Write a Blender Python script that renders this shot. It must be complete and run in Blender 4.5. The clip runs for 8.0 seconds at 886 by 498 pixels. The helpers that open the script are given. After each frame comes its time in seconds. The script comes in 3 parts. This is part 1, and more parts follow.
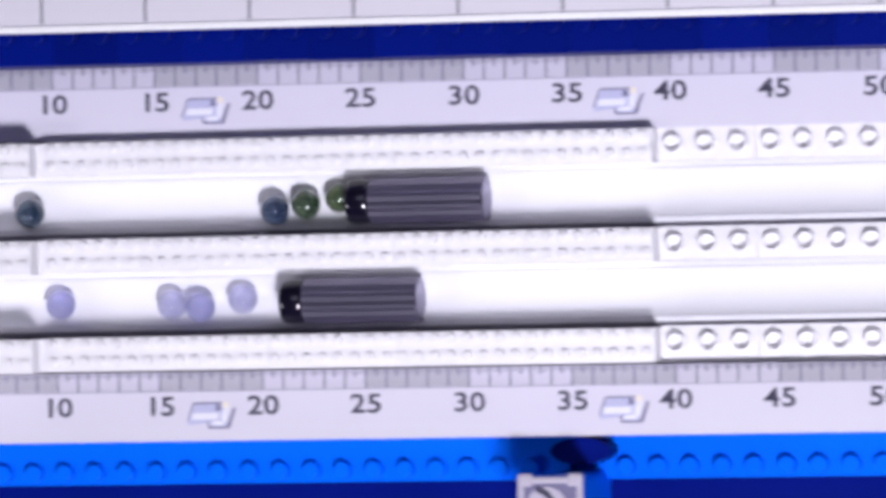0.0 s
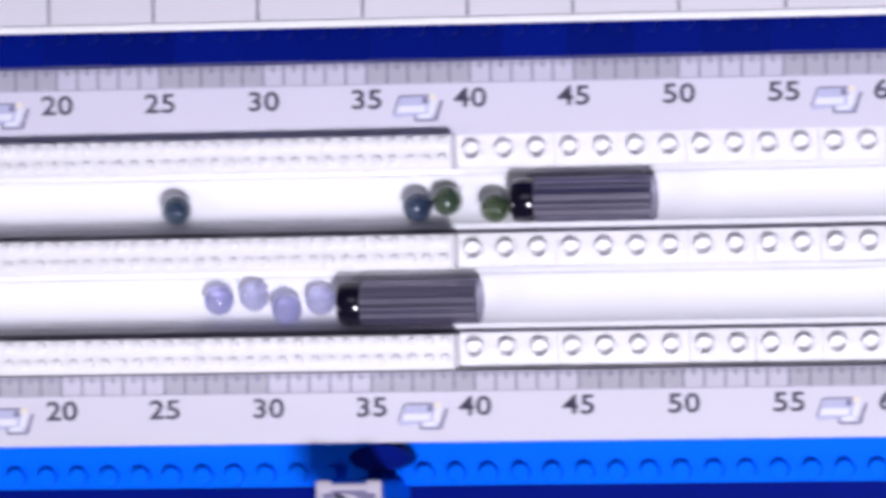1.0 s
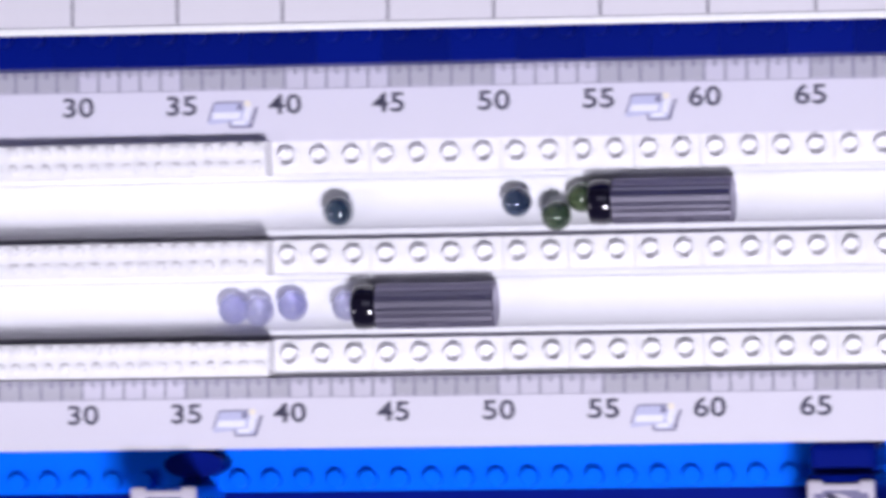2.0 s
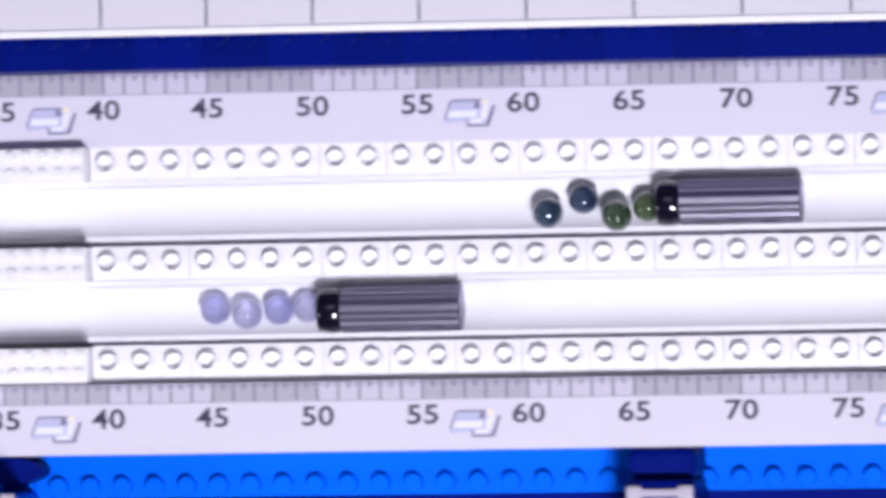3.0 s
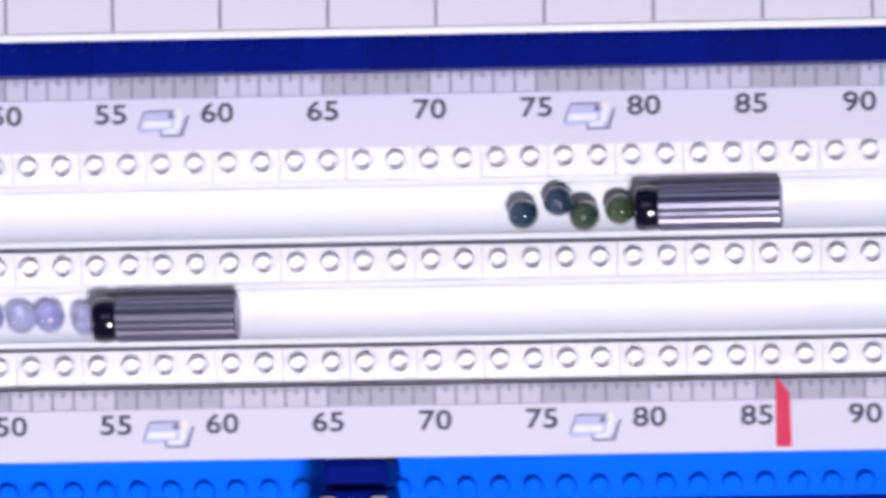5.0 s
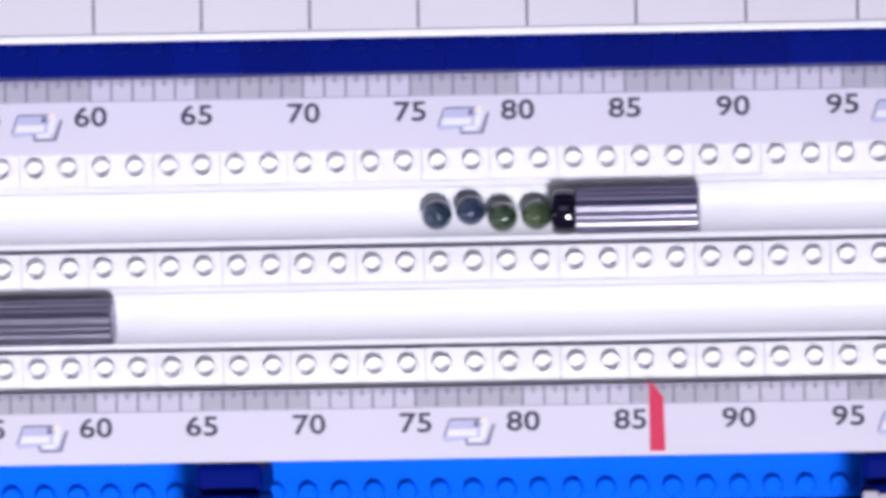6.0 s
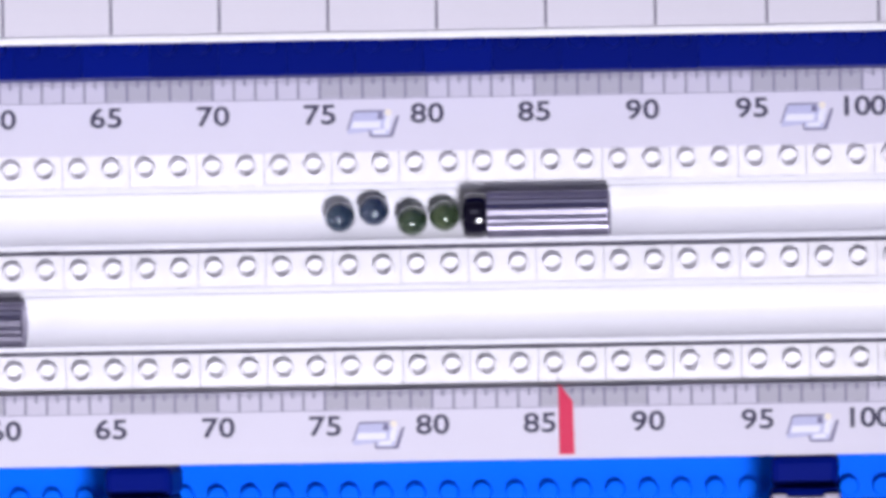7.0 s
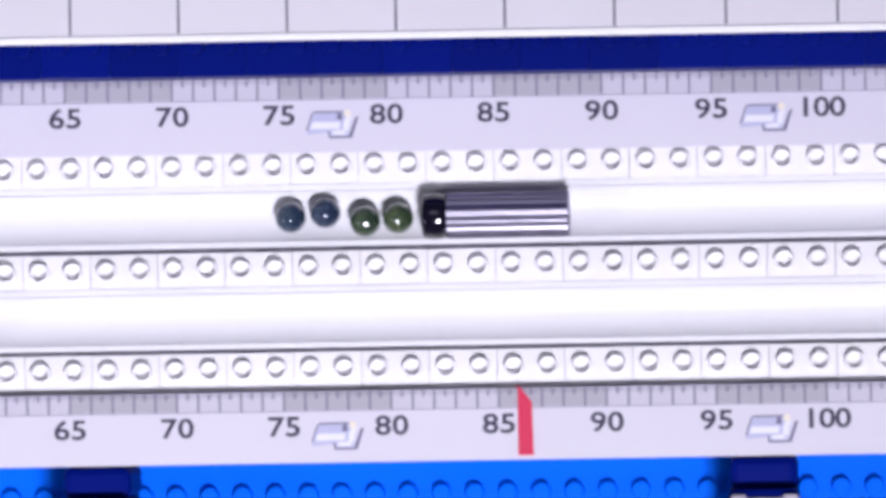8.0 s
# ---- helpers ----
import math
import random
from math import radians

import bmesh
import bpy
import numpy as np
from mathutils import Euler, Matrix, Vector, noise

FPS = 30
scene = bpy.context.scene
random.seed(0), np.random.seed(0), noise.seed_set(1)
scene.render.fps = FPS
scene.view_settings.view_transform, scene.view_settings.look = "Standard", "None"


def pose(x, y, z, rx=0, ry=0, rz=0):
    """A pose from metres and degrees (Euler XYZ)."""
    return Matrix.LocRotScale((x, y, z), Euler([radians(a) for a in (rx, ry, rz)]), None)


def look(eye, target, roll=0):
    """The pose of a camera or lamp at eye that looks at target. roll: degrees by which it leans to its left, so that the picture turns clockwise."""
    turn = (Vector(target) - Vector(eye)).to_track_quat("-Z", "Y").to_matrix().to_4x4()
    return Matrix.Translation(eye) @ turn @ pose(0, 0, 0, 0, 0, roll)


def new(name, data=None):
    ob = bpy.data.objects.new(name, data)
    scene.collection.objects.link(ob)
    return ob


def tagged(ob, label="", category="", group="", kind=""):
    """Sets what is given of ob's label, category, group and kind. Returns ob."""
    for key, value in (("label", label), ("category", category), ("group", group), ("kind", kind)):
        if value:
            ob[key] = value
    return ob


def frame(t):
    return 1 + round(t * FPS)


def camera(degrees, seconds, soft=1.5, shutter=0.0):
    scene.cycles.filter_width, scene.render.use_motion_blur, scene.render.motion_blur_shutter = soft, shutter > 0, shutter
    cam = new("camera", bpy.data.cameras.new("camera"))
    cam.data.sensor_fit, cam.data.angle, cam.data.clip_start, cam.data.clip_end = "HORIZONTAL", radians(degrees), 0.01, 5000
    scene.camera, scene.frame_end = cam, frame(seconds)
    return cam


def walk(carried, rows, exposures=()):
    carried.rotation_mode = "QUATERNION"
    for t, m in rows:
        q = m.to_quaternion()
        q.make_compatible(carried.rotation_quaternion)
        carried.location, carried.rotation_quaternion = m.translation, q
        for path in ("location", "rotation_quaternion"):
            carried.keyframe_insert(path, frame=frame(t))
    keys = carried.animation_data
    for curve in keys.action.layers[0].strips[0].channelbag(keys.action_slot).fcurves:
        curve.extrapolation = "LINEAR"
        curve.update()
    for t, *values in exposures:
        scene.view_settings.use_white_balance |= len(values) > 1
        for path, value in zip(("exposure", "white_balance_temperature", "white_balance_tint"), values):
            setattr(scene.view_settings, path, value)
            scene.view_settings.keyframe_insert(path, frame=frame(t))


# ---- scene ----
EYE = (1.00524, 0.04087, 2.94883)
cam = camera(7.961, 8.0, soft=4.2, shutter=0.65)
walk(cam, [
    (0.0, pose(*EYE, 0.3446, 13.6816, -1.0946)),
    (0.5, pose(*EYE, 0.3804, 12.7946, -1.0659)),
    (1.0, pose(*EYE, 0.4375, 11.8750, -0.9500)),
    (1.5, pose(*EYE, 0.4774, 11.0477, -0.9099)),
    (3.0, pose(*EYE, 0.5429, 8.5795, -1.0219)),
    (3.5, pose(*EYE, 0.5773, 7.8568, -0.9627)),
    (4.0, pose(*EYE, 0.6016, 7.1087, -0.9548)),
    (4.5, pose(*EYE, 0.6196, 6.4540, -1.0115)),
    (6.0, pose(*EYE, 0.6780, 4.6885, -1.0412)),
    (6.5, pose(*EYE, 0.6956, 4.2458, -1.0223)),
    (7.0, pose(*EYE, 0.7114, 3.8736, -1.0132)),
    (7.5, pose(*EYE, 0.7195, 3.6228, -1.0037)),
    (8.0, pose(*EYE, 0.7194, 3.5061, -1.0056)),
], exposures=((0.0, 0.0, 6500, 10), (8.0, 0.0, 6500, 10)))

# ---- light: two square studio lamps to the front and side, an added weak overhead fill ----
world = bpy.data.worlds.new("world")
world.use_nodes = True
world.node_tree.nodes["Background"].inputs[0].default_value = (0.8, 0.82, 1.0, 1)
world.node_tree.nodes["Background"].inputs[1].default_value = 0.3
scene.world = world


def area_lamp(name, size, power, colour, eye, target, spread=180):
    data = bpy.data.lights.new(name, "AREA")
    data.shape, data.size, data.energy, data.color = "SQUARE", size, power, colour
    ob = new(name, data)
    data.spread = radians(spread)
    ob.matrix_world = look(eye, target)
    return ob


LAMP = (0.90, 0.875, 1.0)
area_lamp("studio_lamp", 0.62, 28.6, LAMP, (1.50, -1.78, 3.48), (0.55, 0.04, 0), 65)
area_lamp("side_lamp", 0.45, 15, LAMP, (-1.60, -0.95, 1.75), (0.6, 0.06, 0))
# added fill without a known source; lifts the shadows and tints them blue
area_lamp("overhead_fill", 1.6, 9, (0.74, 0.74, 1.0), (0.6, 0.9, 3.5), (0.6, 0.06, 0))


# ---- materials ----
def material(name, colour, rough=0.4, metal=0.0, spec=0.5, grain=0.0, ior=1.45, scale=400.0, bump=0.0, coat=0.0, vary=0.0, spread=0.0):
    m = bpy.data.materials.new(name)
    m.use_nodes = True
    nt = m.node_tree
    b = nt.nodes["Principled BSDF"]
    b.inputs["Base Color"].default_value = (*colour, 1)
    b.inputs["Roughness"].default_value = rough
    b.inputs["Metallic"].default_value = metal
    b.inputs["Specular IOR Level"].default_value = spec
    b.inputs["IOR"].default_value = ior
    b.inputs["Coat Weight"].default_value = coat
    tc = nt.nodes.new("ShaderNodeTexCoord")
    fine = nt.nodes.new("ShaderNodeTexNoise")
    fine.inputs["Scale"].default_value = scale
    fine.inputs["Detail"].default_value = 4
    nt.links.new(tc.outputs["Object"], fine.inputs["Vector"])
    wide = nt.nodes.new("ShaderNodeTexNoise")
    wide.inputs["Scale"].default_value = 22
    wide.inputs["Detail"].default_value = 3
    nt.links.new(tc.outputs["Object"], wide.inputs["Vector"])
    value = None
    if grain or vary or spread:
        mix = nt.nodes.new("ShaderNodeMath")
        mix.operation = "MULTIPLY_ADD"
        nt.links.new(fine.outputs["Fac"], mix.inputs[0])
        mix.inputs[1].default_value = grain
        mix.inputs[2].default_value = 1 - grain * 0.5
        two = nt.nodes.new("ShaderNodeMath")
        two.operation = "MULTIPLY_ADD"
        nt.links.new(wide.outputs["Fac"], two.inputs[0])
        two.inputs[1].default_value = vary
        nt.links.new(mix.outputs[0], two.inputs[2])
        info = nt.nodes.new("ShaderNodeObjectInfo")
        three = nt.nodes.new("ShaderNodeMath")
        three.operation = "MULTIPLY_ADD"
        nt.links.new(info.outputs["Random"], three.inputs[0])
        three.inputs[1].default_value = spread
        nt.links.new(two.outputs[0], three.inputs[2])
        less = nt.nodes.new("ShaderNodeMath")
        less.operation = "SUBTRACT"
        nt.links.new(three.outputs[0], less.inputs[0])
        less.inputs[1].default_value = (vary + spread) * 0.5
        hue = nt.nodes.new("ShaderNodeHueSaturation")
        hue.inputs["Color"].default_value = (*colour, 1)
        nt.links.new(less.outputs[0], hue.inputs["Value"])
        nt.links.new(hue.outputs["Color"], b.inputs["Base Color"])
        rr = nt.nodes.new("ShaderNodeMapRange")
        rr.inputs["To Min"].default_value = max(0.02, rough - 0.06)
        rr.inputs["To Max"].default_value = min(1, rough + 0.06)
        nt.links.new(wide.outputs["Fac"], rr.inputs["Value"])
        nt.links.new(rr.outputs[0], b.inputs["Roughness"])
    if bump:
        bm = nt.nodes.new("ShaderNodeBump")
        bm.inputs["Strength"].default_value = bump
        bm.inputs["Distance"].default_value = 0.0002
        nt.links.new(fine.outputs["Fac"], bm.inputs["Height"])
        nt.links.new(bm.outputs[0], b.inputs["Normal"])
    return m


def glass(name, tint, core, streak, amount=0.55, rough=0.03, clear=0.0):
    """Tinted marble glass: clear glass over a streaked coloured body."""
    m = bpy.data.materials.new(name)
    m.use_nodes = True
    nt = m.node_tree
    b = nt.nodes["Principled BSDF"]
    b.inputs["Roughness"].default_value = rough
    b.inputs["IOR"].default_value = 1.5
    b.inputs["Transmission Weight"].default_value = amount
    b.inputs["Coat Weight"].default_value = 0.6
    b.inputs["Coat Roughness"].default_value = 0.05
    tc = nt.nodes.new("ShaderNodeTexCoord")
    n = nt.nodes.new("ShaderNodeTexNoise")
    n.inputs["Scale"].default_value = 130
    n.inputs["Distortion"].default_value = 2.5
    nt.links.new(tc.outputs["Object"], n.inputs["Vector"])
    ramp = nt.nodes.new("ShaderNodeValToRGB")
    ramp.color_ramp.elements[0].position, ramp.color_ramp.elements[0].color = 0.35, (*core, 1)
    ramp.color_ramp.elements[1].position, ramp.color_ramp.elements[1].color = 0.68, (*streak, 1)
    mid = ramp.color_ramp.elements.new(0.5)
    mid.color = (*tint, 1)
    nt.links.new(n.outputs["Fac"], ramp.inputs["Fac"])
    nt.links.new(ramp.outputs["Color"], b.inputs["Base Color"])
    if clear:
        through_light, mix = nt.nodes.new("ShaderNodeBsdfTransparent"), nt.nodes.new("ShaderNodeMixShader")
        through_light.inputs["Color"].default_value = (*streak, 1)
        mix.inputs["Fac"].default_value = clear
        nt.links.new(b.outputs["BSDF"], mix.inputs[1])
        nt.links.new(through_light.outputs["BSDF"], mix.inputs[2])
        nt.links.new(mix.outputs["Shader"], nt.nodes["Material Output"].inputs["Surface"])
    return m


WHITE = material("white_abs", (0.86, 0.85, 0.87), 0.28, grain=0.03, vary=0.05, spread=0.05, bump=0.02)
TROUGH = material("white_pvc", (0.82, 0.82, 0.86), 0.32, grain=0.03, vary=0.05, bump=0.02, scale=250)
TRIM = material("bright_white_plastic", (0.92, 0.92, 0.93), 0.35, grain=0.02)
PAPER = material("ruler_paper", (0.675, 0.655, 0.745), 0.75, grain=0.05, vary=0.05, bump=0.05, scale=900)
CELL_DARK = material("grey_ink", (0.43, 0.42, 0.48), 0.75, grain=0.06, vary=0.12, scale=900)
CELL_LIGHT = material("pale_ink", (0.58, 0.56, 0.65), 0.75, grain=0.06, vary=0.10, scale=900)
INK = material("dark_ink", (0.050, 0.047, 0.085), 0.7, grain=0.1, scale=900)
TICK = material("tick_ink", (0.20, 0.19, 0.27), 0.7, grain=0.1, scale=900)
GRID = material("grid_paper", (0.68, 0.66, 0.72), 0.8, grain=0.05, vary=0.06, bump=0.05, scale=900)
GRID_LINE = material("grid_line", (0.15, 0.14, 0.19), 0.8, grain=0.1)
NAVY = material("dark_blue_abs", (0.0003, 0.0068, 0.165), 0.4, spec=0.07, grain=0.06, vary=0.35, spread=0.25, bump=0.03)
BLUE = material("blue_abs", (0.0002, 0.140, 0.90), 0.4, spec=0.06, grain=0.04, vary=0.08, bump=0.02)
RED = material("pinkish_red_card", (0.64, 0.022, 0.085), 0.5, grain=0.05, vary=0.06)
GUNMETAL = material("dark_grey_lacquer", (0.022, 0.019, 0.040), 0.30, ior=4.2, grain=0.05)
GUNMETAL.node_tree.nodes["Principled BSDF"].inputs["Specular Tint"].default_value = (0.86, 0.82, 1.0, 1)
BLACK = material("black_plastic", (0.006, 0.005, 0.014), 0.12, grain=0.1, coat=0.6)
FRAME = material("pale_grey_plastic", (0.50, 0.47, 0.55), 0.4, grain=0.05, vary=0.1)
# grey of the hidden supports; stands in for shade in the gaps beside the rims
DARK_GREY = material("support_gap_shade", (0.26, 0.25, 0.31), 0.6, grain=0.1, vary=0.1)
LOGO_PALE = material("pale_blue_ink", (0.50, 0.51, 0.70), 0.7, grain=0.05)
LOGO_WHITE = material("white_ink", (0.80, 0.80, 0.86), 0.7, grain=0.03)
LOGO_GREY = material("grey_violet_ink", (0.17, 0.16, 0.27), 0.7, grain=0.05)
LOGO_GOLD = material("cream_ink", (0.84, 0.78, 0.66), 0.7, grain=0.05)
WALL = material("room_paint", (0.30, 0.29, 0.33), 0.9, grain=0.05, vary=0.08, scale=60, bump=0.1)
TABLE = material("table_laminate", (0.35, 0.34, 0.38), 0.5, grain=0.08, vary=0.1, scale=120)
GREEN_MARBLES = [
    glass("teal_glass", (0.052, 0.092, 0.165), (0.020, 0.036, 0.075), (0.16, 0.23, 0.29)),
    glass("blue_grey_glass", (0.056, 0.088, 0.175), (0.022, 0.034, 0.078), (0.16, 0.22, 0.31)),
    glass("green_glass", (0.075, 0.130, 0.080), (0.032, 0.055, 0.038), (0.19, 0.25, 0.15)),
    glass("olive_glass", (0.092, 0.150, 0.075), (0.042, 0.066, 0.036), (0.23, 0.29, 0.15))]
VIOLET_MARBLES = [
    glass("pale_violet_glass", (0.52, 0.52, 0.78), (0.38, 0.38, 0.68), (0.80, 0.80, 0.93), 0.7, 0.16, 0.35),
    glass("lavender_glass", (0.58, 0.58, 0.81), (0.42, 0.42, 0.71), (0.88, 0.88, 0.95), 0.7, 0.16, 0.40)]


# ---- mesh helpers ----
def part(name, bm, mat, parent=None, label="", smooth=False):
    me = bpy.data.meshes.new(name)
    bm.to_mesh(me)
    bm.free()
    me.materials.append(mat)
    if smooth:
        for p in me.polygons:
            p.use_smooth = True
    ob = new(name, me)
    ob.parent = parent
    if label:
        ob["label"] = label
    return ob


def thing(name, label, category, group="", kind="", at=(0, 0, 0)):
    ob = new(name)
    ob.empty_display_size = 0.01
    ob.location = at
    return tagged(ob, label, category, group, kind)


def box(bm, x0, x1, y0, y1, z0, z1, bevel=0.0):
    r = bmesh.ops.create_cube(bm, size=1)
    m = Matrix.Translation(((x0 + x1) / 2, (y0 + y1) / 2, (z0 + z1) / 2)) @ Matrix.Diagonal((x1 - x0, y1 - y0, z1 - z0, 1))
    bmesh.ops.transform(bm, matrix=m, verts=r["verts"])
    if bevel:
        edges = list({e for v in r["verts"] for e in v.link_edges})
        bmesh.ops.bevel(bm, geom=edges, offset=bevel, segments=2, affect="EDGES", profile=0.5)


def stud(bm, x, y, z, radius, height, sides=20):
    """A moulded stud: a short cylinder with a rounded top edge."""
    rings = [(radius, -0.0002), (radius - 0.05 * radius, height - 0.0009), (radius - 0.10 * radius, height - 0.0003), (radius - 0.22 * radius, height)]
    loops = []
    for r, h in rings:
        loops.append([bm.verts.new((x + r * math.cos(2 * math.pi * k / sides), y + r * math.sin(2 * math.pi * k / sides), z + h)) for k in range(sides)])
    for a, b in zip(loops, loops[1:]):
        for k in range(sides):
            bm.faces.new((a[k], a[(k + 1) % sides], b[(k + 1) % sides], b[k]))
    bm.faces.new(loops[-1])


def turned_slightly(ob, x, y, angle):
    """Turns an object that was built in place about the upright line through (x, y)."""
    ob.matrix_world = Matrix.Translation((x, y, 0)) @ Matrix.Rotation(angle, 4, "Z") @ Matrix.Translation((-x, -y, 0)) @ ob.matrix_basis


def extrude_profile(bm, pts, x0, x1):
    """A closed profile of (y, z) points drawn along x."""
    a = [bm.verts.new((x0, y, z)) for y, z in pts]
    b = [bm.verts.new((x1, y, z)) for y, z in pts]
    n = len(pts)
    for k in range(n):
        bm.faces.new((a[k], a[(k + 1) % n], b[(k + 1) % n], b[k]))
    bm.faces.new(a[::-1])
    bm.faces.new(b)
    bmesh.ops.recalc_face_normals(bm, faces=bm.faces)


def polygon_slab(bm, pts, z0, z1):
    a = [bm.verts.new((x, y, z0)) for x, y in pts]
    b = [bm.verts.new((x, y, z1)) for x, y in pts]
    n = len(pts)
    for k in range(n):
        bm.faces.new((a[k], a[(k + 1) % n], b[(k + 1) % n], b[k]))
    bm.faces.new(a[::-1])
    bm.faces.new(b)
    bmesh.ops.recalc_face_normals(bm, faces=bm.faces)


X0, X1 = -0.12, 1.24
BRICK_TOP = -0.005      # the rulers' faces lie at z = 0, the large bricks a little lower
SMALL_TOP = 0.0078      # the small bricks stand above both
FLOOR = -0.0105         # the lowest line of the troughs
PITCH = 0.01577         # large studs
SKEW = -0.003           # the rear ruler and border lie slightly askew
BASE = -0.075           # the table's top


# ---- the room and the table ----
def room():
    for name, b in (("floor", (-3, 4, -3.5, 3.5, -0.92, -0.82)), ("ceiling", (-3, 4, -3.5, 3.5, 3.6, 3.7)),
                    ("wall_north", (-3, 4, 3.4, 3.5, -0.82, 3.6)), ("wall_south", (-3, 4, -3.5, -3.4, -0.82, 3.6)),
                    ("wall_west", (-3, -2.9, -3.4, 3.4, -0.82, 3.6)), ("wall_east", (3.9, 4, -3.4, 3.4, -0.82, 3.6))):
        bm = bmesh.new()
        box(bm, *b)
        tagged(part(name, bm, WALL), "plain grey painted " + name.split("_")[0] + " of the room", name.split("_")[0], kind="structure")
    t = thing("table", "grey laminate table under the marble track", "table")
    bm = bmesh.new()
    box(bm, -0.35, 1.5, -0.4, 0.6, BASE - 0.03, BASE, 0.003)
    part("tabletop", bm, TABLE, t)
    for x in (-0.28, 1.43):
        for y in (-0.33, 0.53):
            bm = bmesh.new()
            box(bm, x - 0.03, x + 0.03, y - 0.03, y + 0.03, -0.82, BASE - 0.03, 0.002)
            part("leg", bm, TABLE, t)


room()


# ---- printed centimetre rulers ----
def printed(x):
    """Where the mark for x metres lies on the strips, which are slightly stretched at both ends."""
    return x - 0.0052 * (max(0, 0.40 - x) / 0.30) ** 2 + 0.018 * max(0, x - 0.90)


def ruler(y, z, front, back, label):
    """y is the line of the numbers; the scale lies behind it."""
    r = thing("ruler", label, "ruler", "rulers beside the lanes", at=(0, y, z))
    foot = 0.0079
    bm = bmesh.new()
    box(bm, X0, X1, front, back, -0.003, 0, 0.0003)
    part("board", bm, PAPER, r)
    pieces = {}
    for key, mat, size in (("dark", CELL_DARK, (0.0046, foot + 0.0003, back - 0.0001, 0, 0.00012)), ("pale", CELL_LIGHT, (0.0046, foot + 0.0003, back - 0.0001, 0, 0.00012)),
                           ("tick", TICK, (0.0005, foot, back - 0.0001, 0, 0.0002)), ("half", TICK, (0.0005, back - 0.0036, back - 0.0001, 0.00012, 0.0002))):
        bm = bmesh.new()
        box(bm, -size[0], size[0], *size[1:])
        me = bpy.data.meshes.new("print")
        bm.to_mesh(me)
        bm.free()
        me.materials.append(mat)
        pieces[key] = me
    for c in range(-3, 112):
        for name, me, dx in (("scale_cell", pieces["dark" if (c // 5) % 2 else "pale"], 0.005), ("tick", pieces["tick"], 0), ("half_tick", pieces["half"], 0.005)):
            o = new(name, me)
            o.parent, o.location = r, (printed(c / 100 + dx), 0, 0)
    # millimetre strokes, too fine to count
    quads, faces = [], []
    for m in range(-30, 1120):
        if m % 5 == 0:
            continue
        x, n, long = printed(m / 1000), len(quads), back - random.uniform(0.0022, 0.0030)
        quads += [(x - 0.00014, long, 0.00022), (x + 0.00014, long, 0.00022), (x + 0.00014, back - 0.0001, 0.00022), (x - 0.00014, back - 0.0001, 0.00022)]
        faces.append((n, n + 1, n + 2, n + 3))
    me = bpy.data.meshes.new("millimetre_scale")
    me.from_pydata(quads, [], faces)
    me.materials.append(TICK)
    o = new("millimetre_scale", me)
    o.parent = r
    o["kind"] = "stuff"
    bm = bmesh.new()
    box(bm, X0 + 0.002, X1 - 0.002, foot - 0.0004, foot, 0, 0.0002)
    part("scale_line", bm, TICK, r, "dark printed base line")
    for n in range(5, 116, 5):
        cu = bpy.data.curves.new("numeral", "FONT")
        cu.body, cu.size, cu.align_x, cu.align_y = str(n), 0.0134, "CENTER", "CENTER"
        cu.offset, cu.extrude, cu.resolution_u = 0.00023, 0.0001, 4
        cu.space_character = 0.94 if str(n)[0] == "1" else 1.03
        cu.materials.append(INK)
        o = new("numeral", cu)
        o.parent, o.location, o.scale = r, (printed(n / 100), 0, 0.0001), (1.17, 0.95, 1)
        o["label"] = "dark printed number " + str(n)
    for n in range(-1, 6):
        x = 0.175 + 0.2 * n
        logo = new("logo_mark")
        logo.empty_display_size = 0.005
        logo.parent, logo.location = r, (printed(x), -0.0035, 0)
        # a slanted, stepped plate with a thin outline, a dark stroke at its end and a small cream dot
        plate = [(-0.0122, -0.0052), (-0.0122, -0.0030), (-0.0096, 0.0046), (-0.0086, 0.0054), (0.0062, 0.0054), (0.0086, 0.0010), (0.0070, -0.0062), (-0.0012, -0.0062), (-0.0018, -0.0042)]
        bm = bmesh.new()
        polygon_slab(bm, plate, 0, 0.0001)
        part("slab", bm, LOGO_PALE, logo)
        bm = bmesh.new()
        polygon_slab(bm, [(-0.0106, -0.0026), (-0.0096, 0.0006), (0.0034, 0.0006), (0.0030, -0.0026)], 0.0001, 0.0002)
        polygon_slab(bm, [(-0.0002, -0.0054), (-0.0004, -0.0036), (0.0060, -0.0030), (0.0058, -0.0054)], 0.0001, 0.0002)
        polygon_slab(bm, [(0.0046, -0.0024), (0.0054, 0.0020), (0.0086, 0.0036), (0.0072, -0.0040)], 0.0001, 0.0002)
        part("highlight", bm, LOGO_WHITE, logo)
        bm = bmesh.new()
        polygon_slab(bm, [(0.0072, -0.0066), (0.0106, 0.0028), (0.0120, 0.0030), (0.0088, -0.0070)], 0.0001, 0.0003)
        polygon_slab(bm, [(-0.0016, -0.0070), (-0.0016, -0.0061), (0.0076, -0.0061), (0.0076, -0.0070)], 0.0001, 0.0003)
        polygon_slab(bm, [(-0.0018, -0.0066), (-0.0024, -0.0038), (-0.0016, -0.0036), (-0.0010, -0.0066)], 0.0001, 0.0003)
        polygon_slab(bm, [(-0.0094, 0.0048), (-0.0088, 0.0056), (0.0052, 0.0056), (0.0052, 0.0049)], 0.0002, 0.0003)
        polygon_slab(bm, [(-0.0126, -0.0034), (-0.0098, 0.0048), (-0.0091, 0.0048), (-0.0119, -0.0034)], 0.0002, 0.0003)
